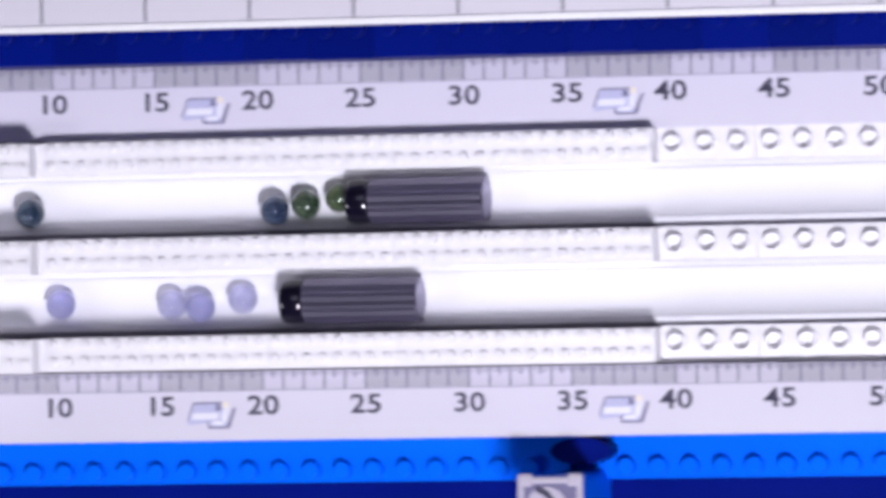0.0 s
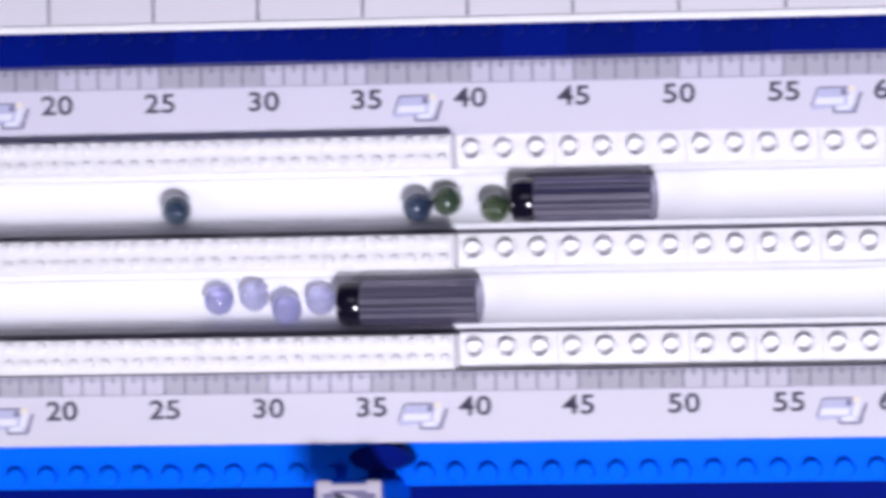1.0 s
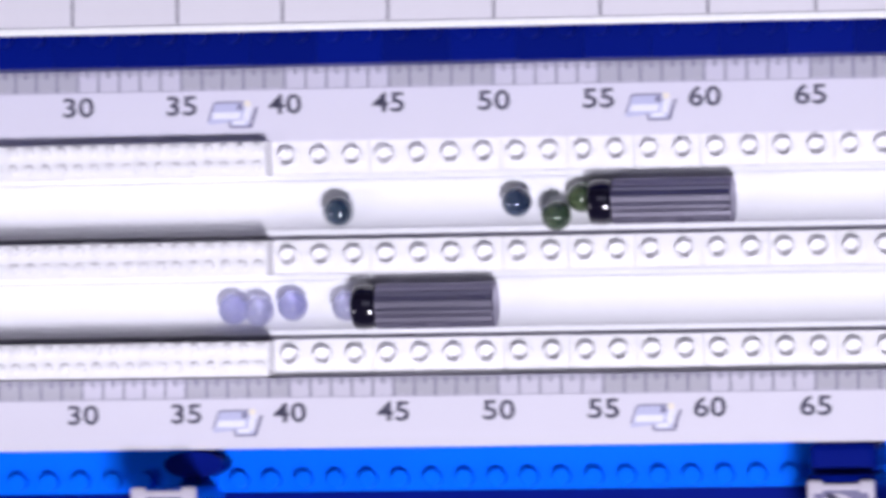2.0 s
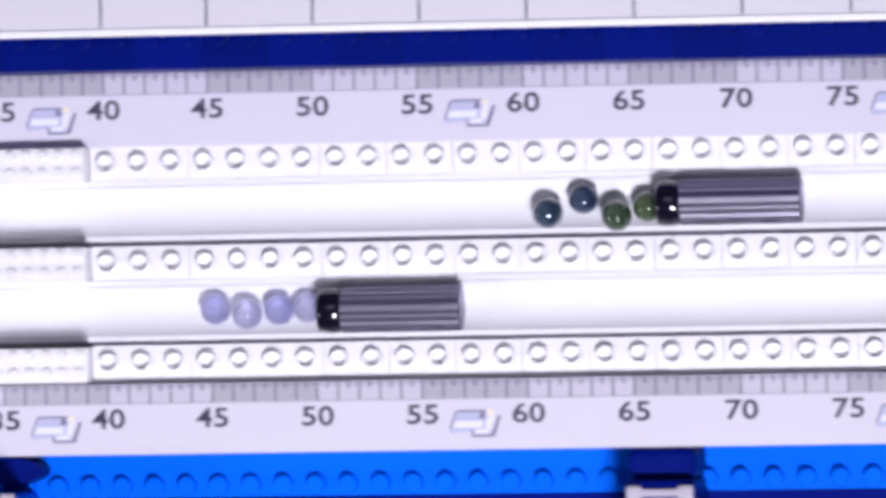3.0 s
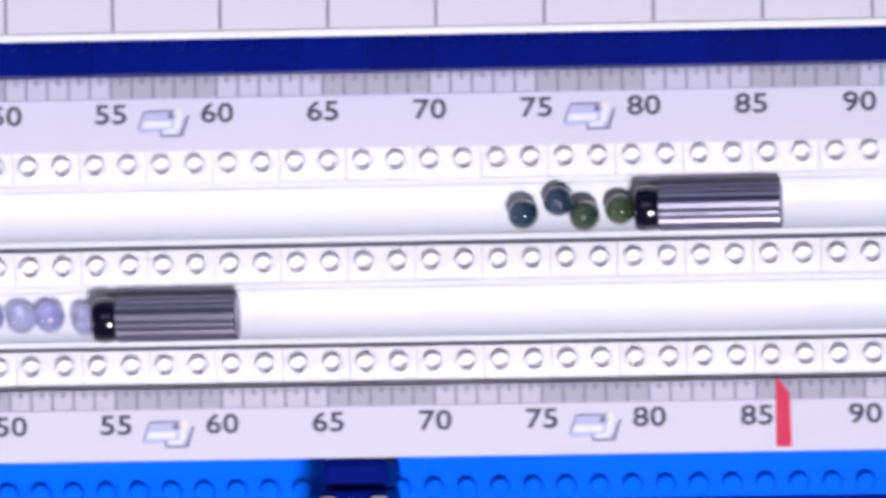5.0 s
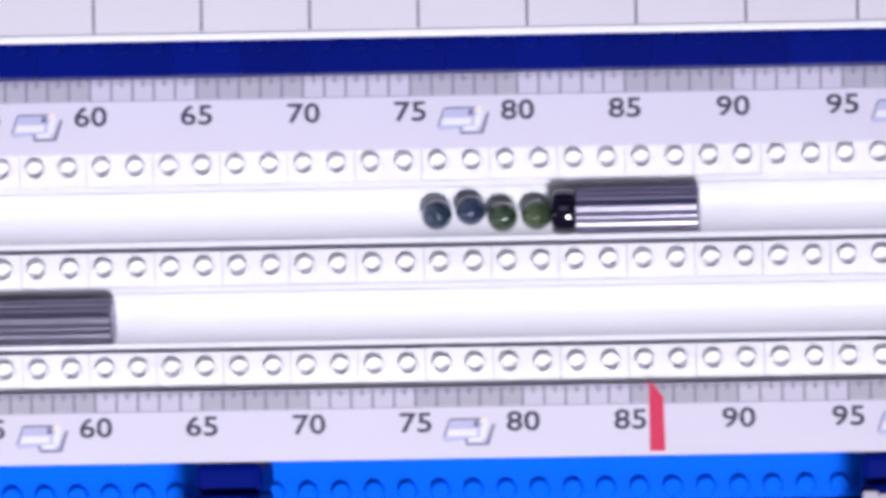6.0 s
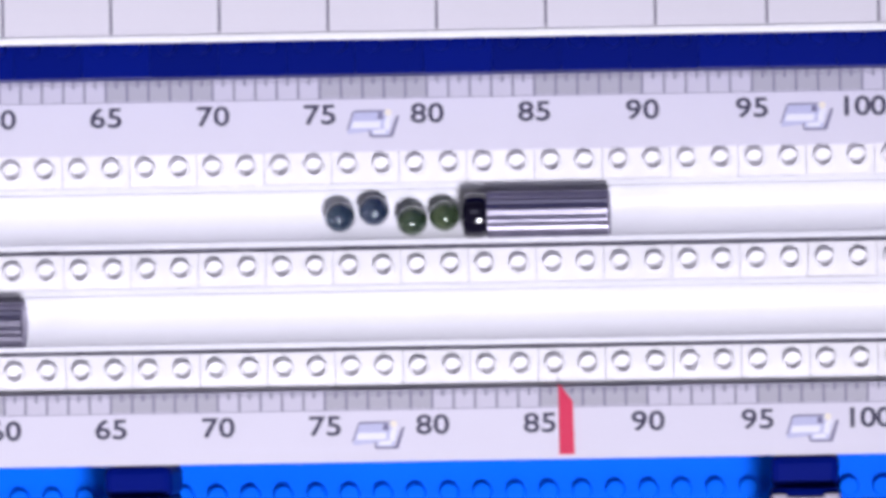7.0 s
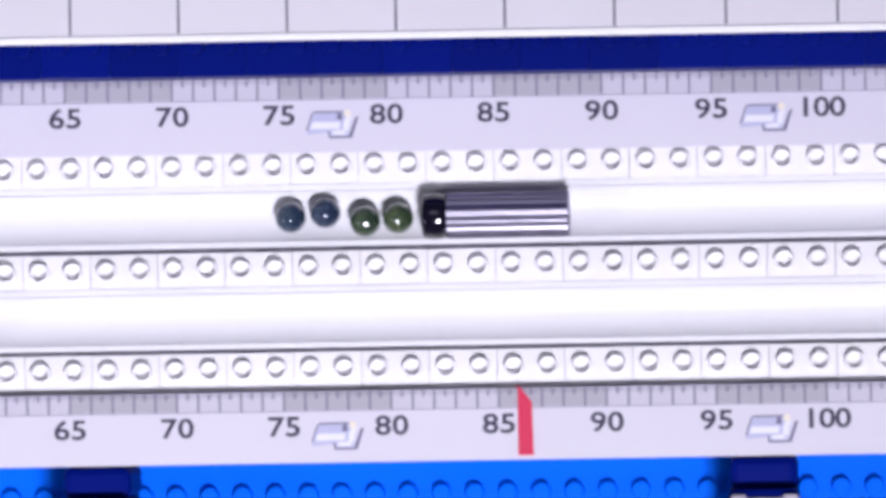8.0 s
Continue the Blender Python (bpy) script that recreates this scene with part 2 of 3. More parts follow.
        polygon_slab(bm, [(0.0018, 0.0018), (0.0024, 0.0046), (0.0040, 0.0046), (0.0046, 0.0016)], 0.0002, 0.0003)
        part("outline", bm, LOGO_GREY, logo)
        bm = bmesh.new()
        polygon_slab(bm, [(0.0068 + 0.0018 * math.cos(k), 0.0044 + 0.0018 * math.sin(k)) for k in (0, 1, 2, 3, 4, 5)], 0.0003, 0.0004)
        part("dot", bm, LOGO_GOLD, logo)
    return r


ruler(-0.0007, 0.0, -0.0164, 0.0170, "white printed centimetre ruler strip in front of the track")
turned_slightly(ruler(0.1450, 0.0, -0.0171, 0.0178, "white printed centimetre ruler strip behind the track"), 0.45, 0.145, SKEW)


# ---- the base under the lanes ----
def base_blocks():
    # the strips at -0.0085 are added to set how dark the gaps look
    for y0, y1, z in ((-0.0171, 0.0163, -0.003), (0.0165, 0.0345, -0.0285), (0.0347, 0.0362, -0.0085), (0.0364, 0.0648, -0.0145), (0.0650, 0.0814, -0.0285),
                      (0.0816, 0.0834, -0.0085), (0.0836, 0.1120, -0.0145), (0.1122, 0.1279, -0.0285), (0.1281, 0.1620, -0.003)):
        bm = bmesh.new()
        box(bm, X0, X1, y0, y1, BASE, z)
        tagged(part("trim", bm, DARK_GREY), "supporting bar under the track, dark grey to shade the gaps", "support", kind="structure")


base_blocks()


# ---- lane walls: large bricks to the right, small bricks to the left ----
def hollow_stud(bm, x, y, z, sides=24):
    """A short open tube on the brick's top, with rounded rims."""
    rings = []
    for r, h in ((0.00470, -0.0002), (0.00466, 0.0034), (0.00450, 0.0039), (0.00425, 0.0040), (0.00355, 0.0040), (0.00335, 0.0038), (0.00330, 0.0002)):
        rings.append([bm.verts.new((x + r * math.cos(2 * math.pi * k / sides), y + r * math.sin(2 * math.pi * k / sides), z + h)) for k in range(sides)])
    for p, q in zip(rings, rings[1:]):
        for k in range(sides):
            bm.faces.new((p[k], p[(k + 1) % sides], q[(k + 1) % sides], q[k]))
    bm.faces.new(rings[-1])


def large_brick_mesh(n, front):
    """A brick one stud deep with open tubular studs."""
    bm = bmesh.new()
    g, depth, low = 0.00007, 0.0155, -0.0192
    box(bm, g, n * PITCH - g, front, depth + 0.0007, low, 0, 0.0004)
    for k in range(n):
        hollow_stud(bm, (k + 0.5) * PITCH, depth / 2 + 0.0003, 0)
    me = bpy.data.meshes.new("brick")
    bm.to_mesh(me)
    bm.free()
    me.materials.append(WHITE)
    return me


SMALL = 0.0079


def small_brick_mesh(n):
    bm = bmesh.new()
    box(bm, 0.00006, n * SMALL - 0.00006, 0, 0.0164, -0.0290, 0, 0.0002)
    for k in range(n):
        for j in (0, 1):
            stud(bm, (k + 0.5) * SMALL, 0.0091 + (j - 0.5) * 0.0083, 0, 0.0024, 0.0017, 16)
    me = bpy.data.meshes.new("brick")
    bm.to_mesh(me)
    bm.free()
    me.materials.append(WHITE)
    return me


LARGE = {(n, f): large_brick_mesh(n, f) for n in (2, 3, 4) for f in (0, -0.0016)}
SMALL_BRICKS = {n: small_brick_mesh(n) for n in (6, 8)}


def lane_wall(y, shift, front=0):
    w = thing("brick_wall", "low white toy-brick wall with round studs beside a lane", "brick wall", "walls of the lanes", at=(0, y, 0))
    x = 0.3919
    for n in [3, 4] + [2] * 23:
        b = new("brick", LARGE[n, front])
        b.parent, b.location = w, (x, random.uniform(-0.00008, 0.00008), BRICK_TOP + random.uniform(-0.0001, 0.0001))
        b.rotation_euler = (0, 0, random.uniform(-0.0006, 0.0006))
        x += n * PITCH
    x = 0.3917
    for n in (8, 8, 8, 8, 6):
        x -= n * SMALL
        b = new("brick", SMALL_BRICKS[n])
        b.parent, b.location = w, (x, shift, SMALL_TOP)
    bm = bmesh.new()
    box(bm, x - 0.0033, x - 0.0001, shift + 0.0002, shift + 0.0160, -0.0270, SMALL_TOP - 0.0016)
    part("joint", bm, WHITE, w)
    x -= 0.0034
    for n in (8, 8, 8):
        x -= n * SMALL
        b = new("brick", SMALL_BRICKS[n])
        b.parent, b.location = w, (x, shift - 0.0004, SMALL_TOP + 0.011)
    return w


lane_wall(0.0183, -0.0011, -0.0016)
lane_wall(0.0652, -0.0006)
lane_wall(0.1123, -0.0008)


# ---- the two white troughs ----
def trough(y):
    """A shallow arc whose lowest line is at y, with a flat rim in front and a narrow one behind."""
    radius, front, back = 0.0170, -0.0106, 0.0121
    t = thing("trough", "long glossy white plastic trough between brick walls", "trough", "lanes of the track", at=(0, y, FLOOR))
    a0, a1 = math.asin(front / radius), math.asin(back / radius)
    pts = [(radius * math.sin(a0 + (a1 - a0) * k / 28), radius * (1 - math.cos(a0 + (a1 - a0) * k / 28))) for k in range(29)]
    lip, rear = pts[0][1], pts[-1][1]
    bm = bmesh.new()
    extrude_profile(bm, pts + [(back, -0.0030), (front, -0.0030)], X0, X1)
    part("channel", bm, TROUGH, t, smooth=False)
    bm = bmesh.new()
    box(bm, X0, X1, front - 0.0028, front - 0.0001, -0.0030, lip + 0.0006, 0.0004)
    part("front_rim", bm, TROUGH, t)
    bm = bmesh.new()
    box(bm, X0, X1, back + 0.0001, back + 0.0031, -0.0030, rear - 0.0006, 0.0004)
    part("back_rim", bm, TROUGH, t)
    return t


trough(0.0970)
trough(0.0498)


# ---- blue border behind, with the squared paper ----
def back_border():
    bm = bmesh.new()
    box(bm, X0, X1, 0.1660, 0.36, BASE, 0.0280)
    w = tagged(part("border", bm, NAVY), "dark blue plastic brick border behind the ruler", "border", kind="structure")
    bm = bmesh.new()
    box(bm, 0.0001, 2 * 0.01581 - 0.0001, 0.1630, 0.1659, -0.0300, 0.0300, 0.0004)
    box(bm, 0.0001, 2 * 0.01581 - 0.0001, 0.1655, 0.1850, 0.0270, 0.0300)
    for k in (0.5, 1.5):
        stud(bm, k * 0.01581, 0.1776, 0.0300, 0.0047, 0.0042, 24)
    me = bpy.data.meshes.new("brick")
    bm.to_mesh(me)
    bm.free()
    me.materials.append(NAVY)
    for k in range(43):
        b = new("brick", me)
        b.parent, b.location = w, (-0.1162 + 2 * 0.01581 * k, random.uniform(-0.0002, 0.0002), random.uniform(-0.0001, 0.0001))
    bm = bmesh.new()
    box(bm, X0, X1, 0.1782, 0.1816, 0.0430, 0.0462, 0.0006)
    strip = tagged(part("trim_top", bm, TRIM), "white edge strip above the blue border", "trim", kind="structure")
    bm = bmesh.new()
    box(bm, X0, X1, 0.1860, 0.3580, 0.0282, 0.0440)
    tagged(part("trim_bed", bm, DARK_GREY), "dark grey bed under the squared paper", "support", kind="structure")
    p = thing("squared_paper", "pale grey paper ruled with thin dark lines", "paper")
    bm = bmesh.new()
    box(bm, X0, X1, 0.1818, 0.36, 0.0442, 0.0452)
    part("sheet", bm, GRID, p)
    for k in range(-11, 16):
        x = printed(0.4585 + 0.04995 * k)
        bm = bmesh.new()
        box(bm, x - 0.0006, x + 0.0006, 0.1821, 0.355, 0.0452, 0.0454)
        part("ruled_line", bm, GRID_LINE, p)
    for ob in (w, strip, p):
        turned_slightly(ob, 0.45, 0.163, SKEW)


back_border()


# ---- blue border in front ----
def front_border():
    bm = bmesh.new()
    box(bm, X0, X1, -0.0390, -0.0174, -0.0620, -0.0500, 0.0005)
    plate = tagged(part("blue_plate", bm, BLUE), "bright blue studded plate in front of the ruler", "plate", kind="structure")
    sbm = bmesh.new()
    stud(sbm, 0, 0, 0, 0.0047, 0.0043, 24)
    me = bpy.data.meshes.new("stud")
    sbm.to_mesh(me)
    sbm.free()
    me.materials.append(BLUE)
    for k in range(-32, 52):
        s = new("stud", me)
        s.parent, s.location = plate, (0.41192 + 0.015682 * k, -0.0332, -0.0500)
    bm = bmesh.new()
    box(bm, X0, X1, -0.13, -0.0176, BASE, -0.0622, 0.0005)
    tagged(part("ground_border", bm, NAVY), "dark blue plastic base in front of the track", "base", kind="structure")


front_border()


def plaque_block(x, y, top, tall):
    """A rounded blue block with a white framed plate on its top; x, y is the rear middle of the plate."""
    t = thing("plaque_block", "tall blue block with a pale framed plate on top" if tall else "blue block with a pale framed plate on top",
              "block", "blocks along the front border", at=(x, y, top))
    low = -0.0621 - top
    bm = bmesh.new()
    box(bm, -0.0140 if tall else -0.0170, 0.0095 if tall else 0.0160, -0.040, -0.0010 if tall else 0.0030, low, -0.0030, 0.003)
    part("body", bm, BLUE if tall else NAVY, t)
    bm = bmesh.new()
    if tall:
        # a low oval lobe behind the block
        ring = [(0.0010 + 0.0145 * math.cos(k * math.pi / 16), 0.0090 + 0.0064 * math.sin(k * math.pi / 16)) for k in range(32)]
        polygon_slab(bm, ring, low, low + 0.0330)
        part("rear_lobe", bm, NAVY, t, "rounded dark blue lobe")
    else:
        box(bm, -0.0160, 0.0155, 0.0025, -0.0176 - y, low, -0.0110, 0.0035)
        part("rear_step", bm, NAVY, t)
    bm = bmesh.new()
    for b in ((-0.0158, 0.0158, -0.0380, -0.0350), (-0.0158, 0.0158, -0.0046, -0.0014), (-0.0158, -0.0126, -0.0350, -0.0046), (0.0126, 0.0158, -0.0350, -0.0046)):
        box(bm, *b, -0.0032, -0.0004, 0.0011)
    for cx in (-0.0120, 0.0120):
        box(bm, cx - 0.0038, cx + 0.0038, -0.0060, 0.0002, -0.0033, 0, 0.0014)
    part("frame", bm, FRAME, t, "pale grey rounded frame")
    bm = bmesh.new()
    box(bm, -0.0127, 0.0127, -0.0351, -0.0045, -0.0031, -0.0018)
    part("panel", bm, LOGO_GREY, t, "dark grey panel")
    bm = bmesh.new()
    polygon_slab(bm, [(-0.002 + 0.0095 * math.cos(a / 6), -0.0150 + 0.0088 * math.sin(a / 6)) for a in range(38)], -0.0017, -0.0016)
    part("round_field", bm, FRAME, t, "pale round field")
    bm = bmesh.new()
    polygon_slab(bm, [(-0.0085 + 0.0115 * math.cos(a / 10), -0.0170 + 0.0115 * math.sin(a / 10)) for a in range(-6, 15)]
                 + [(-0.0085 + 0.0085 * math.cos(a / 10), -0.0170 + 0.0085 * math.sin(a / 10)) for a in range(14, -7, -1)], -0.0015, -0.0013)
    part("curved_mark", bm, INK, t, "dark curved stroke")
    return t


plaque_block(0.3454, -0.0340, 0.0340, True)
plaque_block(0.6620, -0.0350, 0.0100, False)
plaque_block(0.9723, -0.0350, 0.0100, False)


# ---- red marker on the front ruler ----
def marker():
    bm = bmesh.new()
    polygon_slab(bm, [(0.8588, -0.0151), (0.8588, 0.0180), (0.8653, 0.0095), (0.8658, -0.0151)], 0.0003, 0.0014)
    tagged(part("marker", bm, RED), "pinkish red pointed card marker on the ruler", "marker")


marker()


# ---- what moves: two ribbed cylinders and eight glass marbles ----
RC = 0.0108


def cylinder(label):
    """Its front end is at x = 0, its axis runs along x."""
    t = thing("ribbed_cylinder", label, "cylinder", "cylinders in the lanes")

    def turned(rings, ribs, depth, sides):
        bm = bmesh.new()
        loops = []
        for x, r in rings:
            lp = []
            for k in range(sides):
                a = 2 * math.pi * k / sides
                rr = r - depth * (0.5 - 0.5 * math.cos((a - 0.314) * ribs)) ** 1.3
                lp.append(bm.verts.new((x, rr * math.cos(a), rr * math.sin(a))))
            loops.append(lp)
        for a, b in zip(loops, loops[1:]):
            for k in range(sides):
                bm.faces.new((a[k], a[(k + 1) % sides], b[(k + 1) % sides], b[k]))
        bm.faces.new(loops[0])
        bm.faces.new(loops[-1][::-1])
        bmesh.ops.recalc_face_normals(bm, faces=bm.faces)
        return bm

    part("body", turned([(-0.0570, RC - 0.0006), (-0.0567, RC), (-0.0007, RC), (0, RC - 0.0007)], 12, 0.0008, 240), GUNMETAL, t, "ribbed dark grey shell")
    part("cap", turned([(-0.0682, RC - 0.0020), (-0.0678, RC - 0.0010)] + [(-0.0678 + 0.0106 * k / 12, RC - 0.0008 * (2 * k / 12 - 1) ** 2) for k in range(1, 12)] + [(-0.0572, RC - 0.0009), (-0.0570, RC - 0.0014)], 0, 0, 64),
         BLACK, t, "glossy black collar", smooth=True)
    return t


RM = 0.0072


def marble(mat, label, group):
    bm = bmesh.new()
    bmesh.ops.create_icosphere(bm, subdivisions=4, radius=RM)
    return tagged(part("marble", bm, mat, smooth=True), label, "marble", group)


back_cylinder = cylinder("ribbed glossy dark grey cylinder with black collar in the rear lane")
front_cylinder = cylinder("ribbed glossy dark grey cylinder with black collar in the front lane")
marbles = [marble(GREEN_MARBLES[0], "dark teal glass marble rolling in the white trough", "dark glass marbles"),
           marble(GREEN_MARBLES[1], "dark blue-grey glass marble rolling in the white trough", "dark glass marbles"),
           marble(GREEN_MARBLES[2], "dark green glass marble rolling in the white trough", "dark glass marbles"),
           marble(GREEN_MARBLES[3], "olive green glass marble behind the cylinder", "dark glass marbles")]
marbles += [marble(VIOLET_MARBLES[k % 2], "pale translucent violet glass marble in the white trough", "pale violet marbles") for k in range(4)]


def motions():
    walk(back_cylinder, [(t, pose(x, 0.0965, FLOOR + RC)) for t, x in [(0, 0.3100), (0.3, 0.3548), (0.5, 0.3931), (0.7, 0.4291), (1, 0.4881), (1.2, 0.5143), (1.5, 0.5421), (1.7, 0.5690), (2.8, 0.7125), (3, 0.7302), (3.2, 0.7512), (3.5, 0.7694), (3.7, 0.7862), (4, 0.8160), (4.3, 0.8293), (4.5, 0.8405), (4.7, 0.8505), (5.8, 0.8829), (6, 0.8836), (6.5, 0.8842), (7, 0.8842), (7.5, 0.8841), (8, 0.8843)]])
    walk(front_cylinder, [(t, pose(x, 0.0492, FLOOR + RC)) for t, x in [(0, 0.2767), (0.3, 0.3021), (0.5, 0.3249), (0.7, 0.3512), (1, 0.4033), (1.2, 0.4292), (1.5, 0.4530), (1.7, 0.4714), (2.8, 0.5598), (3, 0.5696), (3.2, 0.5792), (3.5, 0.5889), (3.7, 0.5966), (4, 0.6057), (4.3, 0.6089), (4.5, 0.6096), (4.7, 0.6083), (6, 0.6095), (6.5, 0.6101), (7, 0.6105), (8, 0.6105)]])
    walk(marbles[0], [(t, pose(x, y, z)) for t, x, y, z in [(0, 0.0815, 0.0944, -0.0029), (0.3, 0.1143, 0.0962, -0.0033), (0.5, 0.1455, 0.0974, -0.0033), (0.7, 0.1818, 0.0958, -0.0032), (1, 0.2551, 0.0952, -0.0031), (1.2, 0.2910, 0.0957, -0.0032), (1.5, 0.3282, 0.0959, -0.0032), (1.7, 0.3643, 0.0952, -0.0031), (2.8, 0.5779, 0.0940, -0.0028), (3, 0.6104, 0.0931, -0.0025), (3.2, 0.6346, 0.0924, -0.0022), (3.5, 0.6572, 0.0941, -0.0029), (3.7, 0.6776, 0.0948, -0.0030), (4, 0.7085, 0.0931, -0.0025), (4.3, 0.7202, 0.0931, -0.0025), (4.5, 0.7288, 0.0939, -0.0028), (4.7, 0.7344, 0.0948, -0.0030), (5.8, 0.7606, 0.0954, -0.0032), (6, 0.7613, 0.0964, -0.0033), (6.5, 0.7613, 0.0956, -0.0032), (7, 0.7582, 0.0970, -0.0033), (7.3, 0.7562, 0.0962, -0.0033), (7.5, 0.7575, 0.0951, -0.0031), (8, 0.7543, 0.0972, -0.0033)]])
    walk(marbles[1], [(t, pose(x, y, z)) for t, x, y, z in [(0, 0.2045, 0.0933, -0.0026), (0.3, 0.2374, 0.0913, -0.0015), (0.5, 0.2700, 0.0934, -0.0026), (0.7, 0.3058, 0.0981, -0.0032), (1, 0.3731, 0.0946, -0.0030), (1.2, 0.4046, 0.0914, -0.0015), (1.5, 0.4386, 0.0929, -0.0024), (1.7, 0.4679, 0.0976, -0.0033), (2.8, 0.6040, 0.0972, -0.0033), (3, 0.6273, 0.0994, -0.0030), (3.2, 0.6475, 0.1021, -0.0019), (3.5, 0.6676, 0.1028, -0.0014), (3.7, 0.6850, 0.1028, -0.0014), (4, 0.7158, 0.1028, -0.0014), (4.3, 0.7283, 0.1028, -0.0014), (4.5, 0.7401, 0.1028, -0.0014), (4.7, 0.7483, 0.1018, -0.0020), (5.8, 0.7771, 0.0996, -0.0030), (6, 0.7770, 0.0982, -0.0032), (6.5, 0.7766, 0.0941, -0.0029), (7, 0.7741, 0.0997, -0.0029), (7.3, 0.7718, 0.0970, -0.0033), (7.5, 0.7728, 0.0937, -0.0027), (8, 0.7705, 0.0991, -0.0031)]])
    walk(marbles[2], [(t, pose(x, y, z)) for t, x, y, z in [(0, 0.2198, 0.0957, -0.0032), (0.3, 0.2562, 0.0932, -0.0025), (0.5, 0.2888, 0.0922, -0.0020), (0.7, 0.3219, 0.0949, -0.0031), (1, 0.3874, 0.0972, -0.0033), (1.2, 0.4202, 0.0946, -0.0030), (1.5, 0.4536, 0.0926, -0.0023), (1.7, 0.4837, 0.0902, -0.0005), (2.8, 0.6246, 0.0918, -0.0018), (3, 0.6430, 0.0911, -0.0013), (3.2, 0.6602, 0.0908, -0.0011), (3.5, 0.6779, 0.0940, -0.0028), (3.7, 0.6957, 0.0941, -0.0029), (4, 0.7261, 0.0943, -0.0029), (4.3, 0.7395, 0.0932, -0.0025), (4.5, 0.7515, 0.0943, -0.0029), (4.7, 0.7607, 0.0937, -0.0027), (5.8, 0.7896, 0.0938, -0.0028), (6, 0.7919, 0.0948, -0.0030), (6.5, 0.7925, 0.0974, -0.0033), (7, 0.7919, 0.0946, -0.0030), (7.3, 0.7897, 0.0946, -0.0030), (7.5, 0.7914, 0.0962, -0.0033), (8, 0.7891, 0.0948, -0.0030)]])
    walk(marbles[3], [(t, pose(x, y, z)) for t, x, y, z in [(0, 0.2367, 0.0985, -0.0032), (0.3, 0.2685, 0.1020, -0.0019), (0.5, 0.3015, 0.0998, -0.0029), (0.7, 0.3391, 0.0932, -0.0025), (1, 0.4107, 0.0932, -0.0025), (1.2, 0.4419, 0.0981, -0.0032), (1.5, 0.4687, 0.1000, -0.0028), (1.7, 0.4964, 0.0997, -0.0029), (2.8, 0.6391, 0.0960, -0.0033), (3, 0.6574, 0.0951, -0.0031), (3.2, 0.6744, 0.0961, -0.0033), (3.5, 0.6939, 0.0990, -0.0031), (3.7, 0.7120, 0.0962, -0.0033), (4, 0.7412, 0.0951, -0.0031), (4.3, 0.7545, 0.0966, -0.0033), (4.5, 0.7662, 0.0979, -0.0033), (4.7, 0.7765, 0.0973, -0.0033), (5.8, 0.8054, 0.0956, -0.0032), (6, 0.8077, 0.0955, -0.0032), (6.5, 0.8083, 0.0977, -0.0033), (7, 0.8070, 0.0966, -0.0033), (7.3, 0.8043, 0.0959, -0.0032), (7.5, 0.8073, 0.0962, -0.0033), (8, 0.8044, 0.0960, -0.0033)]])
    walk(marbles[4], [(t, pose(x, y, z)) for t, x, y, z in [(0, 0.0962, 0.0497, -0.0033), (0.3, 0.1352, 0.0493, -0.0033), (0.5, 0.1735, 0.0498, -0.0033), (0.7, 0.2157, 0.0509, -0.0032), (1, 0.2754, 0.0517, -0.0031), (1.2, 0.2968, 0.0498, -0.0033), (1.5, 0.3182, 0.0496, -0.0033), (1.7, 0.3398, 0.0490, -0.0033), (2.8, 0.4406, 0.0491, -0.0033), (3, 0.4516, 0.0507, -0.0033), (3.2, 0.4611, 0.0505, -0.0033), (3.5, 0.4701, 0.0510, -0.0032), (3.7, 0.4779, 0.0501, -0.0033), (4, 0.4883, 0.0493, -0.0033), (4.3, 0.4895, 0.0496, -0.0033), (4.5, 0.4914, 0.0516, -0.0031), (4.7, 0.4901, 0.0511, -0.0032), (6, 0.4913, 0.0511, -0.0032), (8, 0.4923, 0.0511, -0.0032)]])
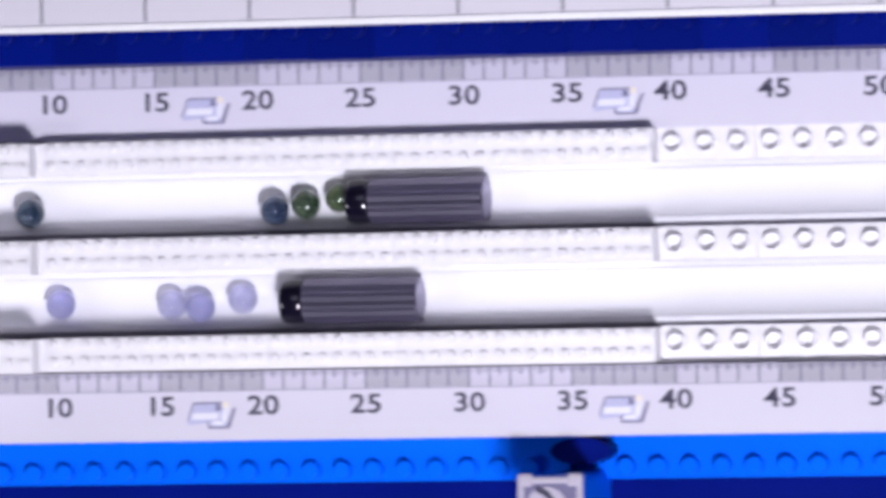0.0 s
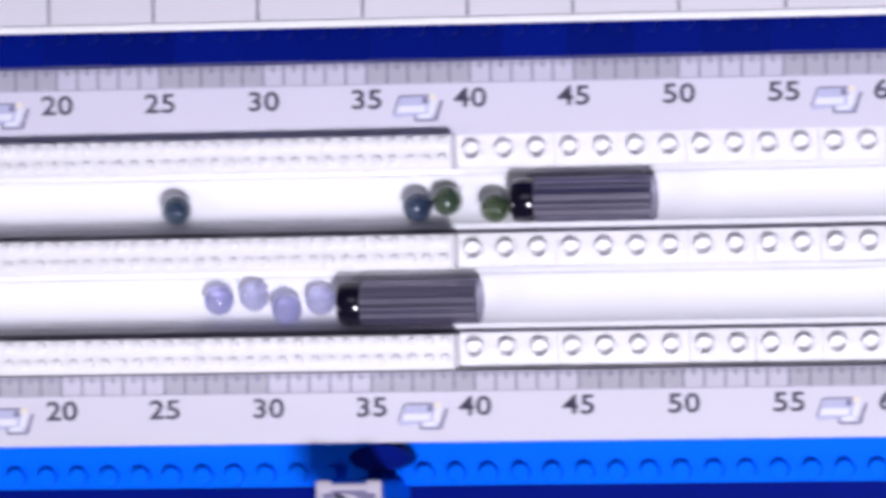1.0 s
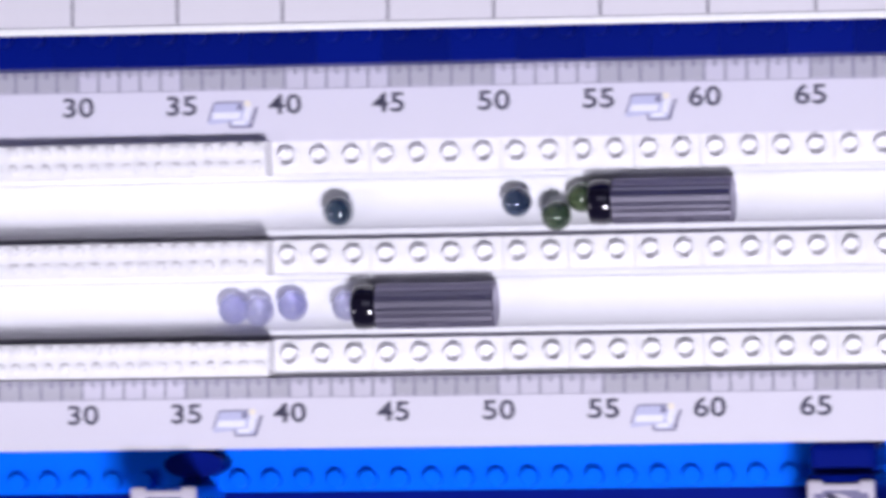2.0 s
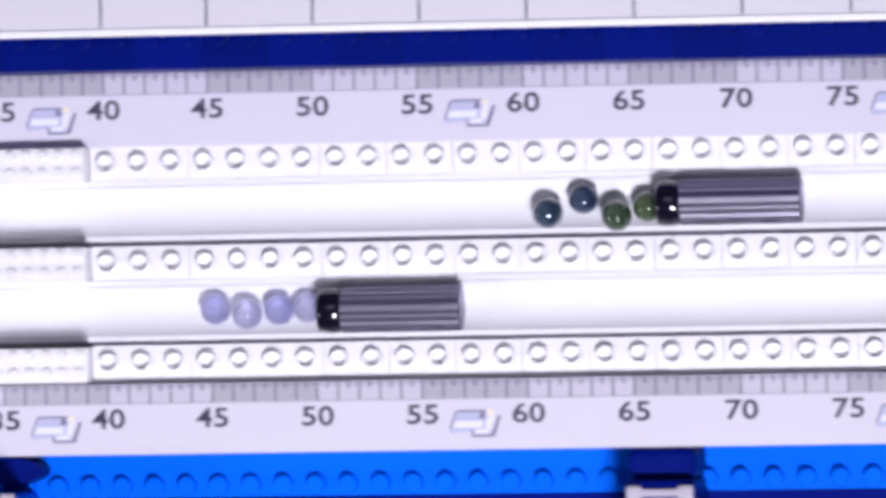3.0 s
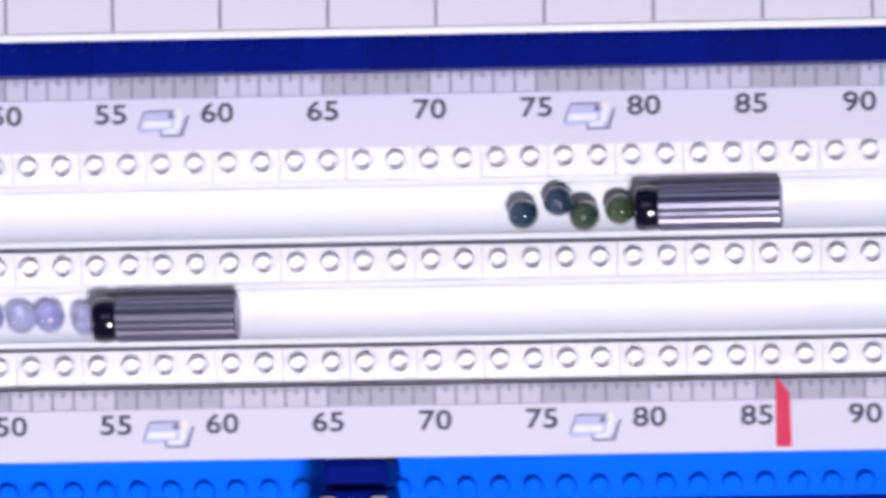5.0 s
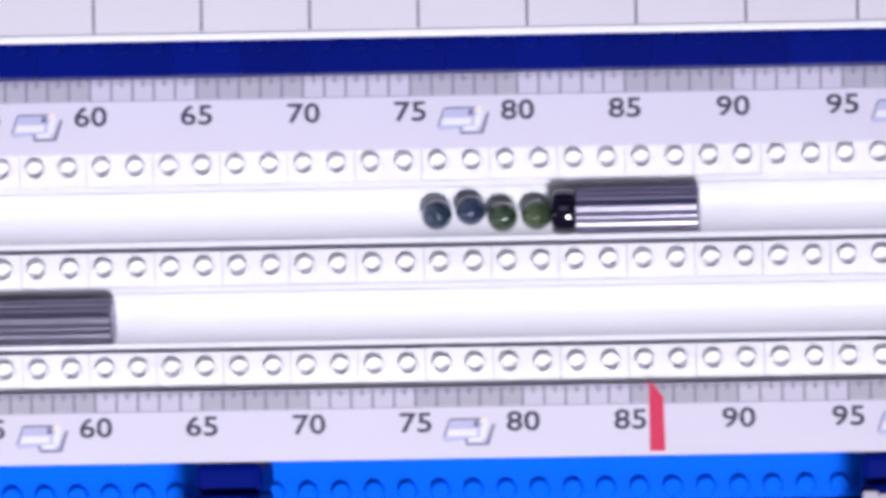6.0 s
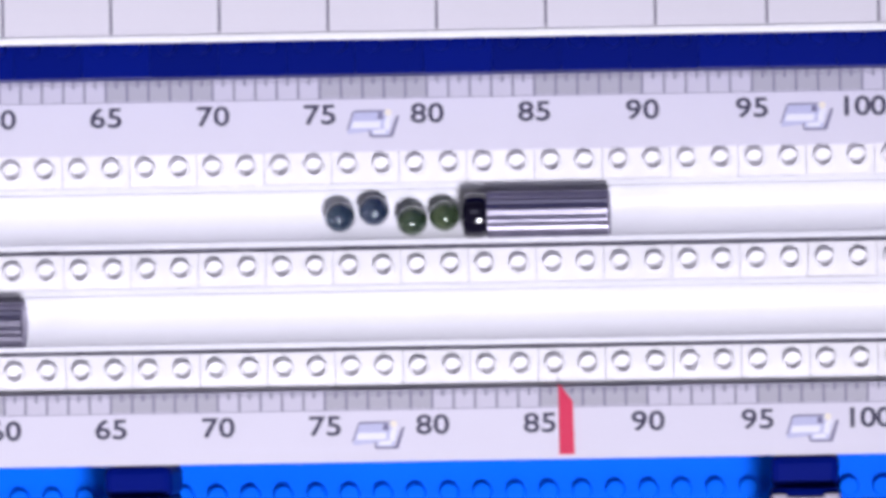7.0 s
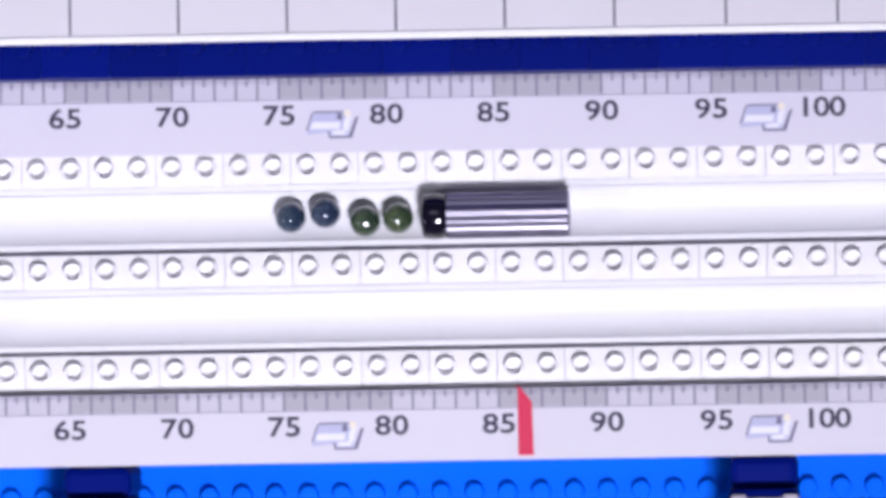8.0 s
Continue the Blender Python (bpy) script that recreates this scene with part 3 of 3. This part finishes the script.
    walk(marbles[5], [(t, pose(x, y, z)) for t, x, y, z in [(0, 0.1523, 0.0486, -0.0032), (0.3, 0.1872, 0.0555, -0.0015), (0.5, 0.2187, 0.0538, -0.0024), (0.7, 0.2474, 0.0544, -0.0021), (1, 0.2928, 0.0533, -0.0027), (1.2, 0.3112, 0.0518, -0.0031), (1.5, 0.3334, 0.0488, -0.0033), (1.7, 0.3535, 0.0480, -0.0031), (2.8, 0.4552, 0.0484, -0.0032), (3, 0.4667, 0.0481, -0.0031), (3.2, 0.4759, 0.0484, -0.0032), (3.5, 0.4849, 0.0503, -0.0033), (3.7, 0.4926, 0.0511, -0.0032), (4, 0.5009, 0.0509, -0.0032), (4.3, 0.5048, 0.0496, -0.0033), (4.5, 0.5061, 0.0507, -0.0033), (4.7, 0.5053, 0.0506, -0.0033), (6, 0.5065, 0.0506, -0.0033), (8, 0.5076, 0.0506, -0.0033)]])
    walk(marbles[6], [(t, pose(x, y, z)) for t, x, y, z in [(0, 0.1664, 0.0471, -0.0029), (0.3, 0.2032, 0.0459, -0.0025), (0.5, 0.2310, 0.0474, -0.0030), (0.7, 0.2596, 0.0475, -0.0030), (1, 0.3086, 0.0468, -0.0028), (1.2, 0.3271, 0.0487, -0.0032), (1.5, 0.3506, 0.0526, -0.0029), (1.7, 0.3700, 0.0517, -0.0031), (2.8, 0.4717, 0.0492, -0.0033), (3, 0.4819, 0.0499, -0.0033), (3.2, 0.4913, 0.0499, -0.0033), (3.5, 0.4998, 0.0505, -0.0033), (3.7, 0.5081, 0.0493, -0.0033), (4, 0.5171, 0.0491, -0.0033), (4.3, 0.5199, 0.0496, -0.0033), (4.5, 0.5209, 0.0509, -0.0032), (4.7, 0.5188, 0.0509, -0.0032), (6, 0.5200, 0.0509, -0.0032), (8, 0.5210, 0.0509, -0.0032)]])
    walk(marbles[7], [(t, pose(x, y, z)) for t, x, y, z in [(0, 0.1876, 0.0508, -0.0033), (0.3, 0.2204, 0.0488, -0.0033), (0.5, 0.2464, 0.0498, -0.0033), (0.7, 0.2763, 0.0508, -0.0033), (1, 0.3252, 0.0508, -0.0032), (1.2, 0.3469, 0.0498, -0.0033), (1.5, 0.3710, 0.0509, -0.0032), (1.7, 0.3941, 0.0502, -0.0033), (2.8, 0.4872, 0.0495, -0.0033), (3, 0.4959, 0.0507, -0.0033), (3.2, 0.5056, 0.0497, -0.0033), (3.5, 0.5159, 0.0503, -0.0033), (3.7, 0.5235, 0.0496, -0.0033), (4, 0.5324, 0.0499, -0.0033), (4.3, 0.5359, 0.0493, -0.0033), (4.5, 0.5364, 0.0504, -0.0033), (4.7, 0.5361, 0.0492, -0.0033), (6, 0.5373, 0.0492, -0.0033), (8, 0.5384, 0.0492, -0.0033)]])


motions()
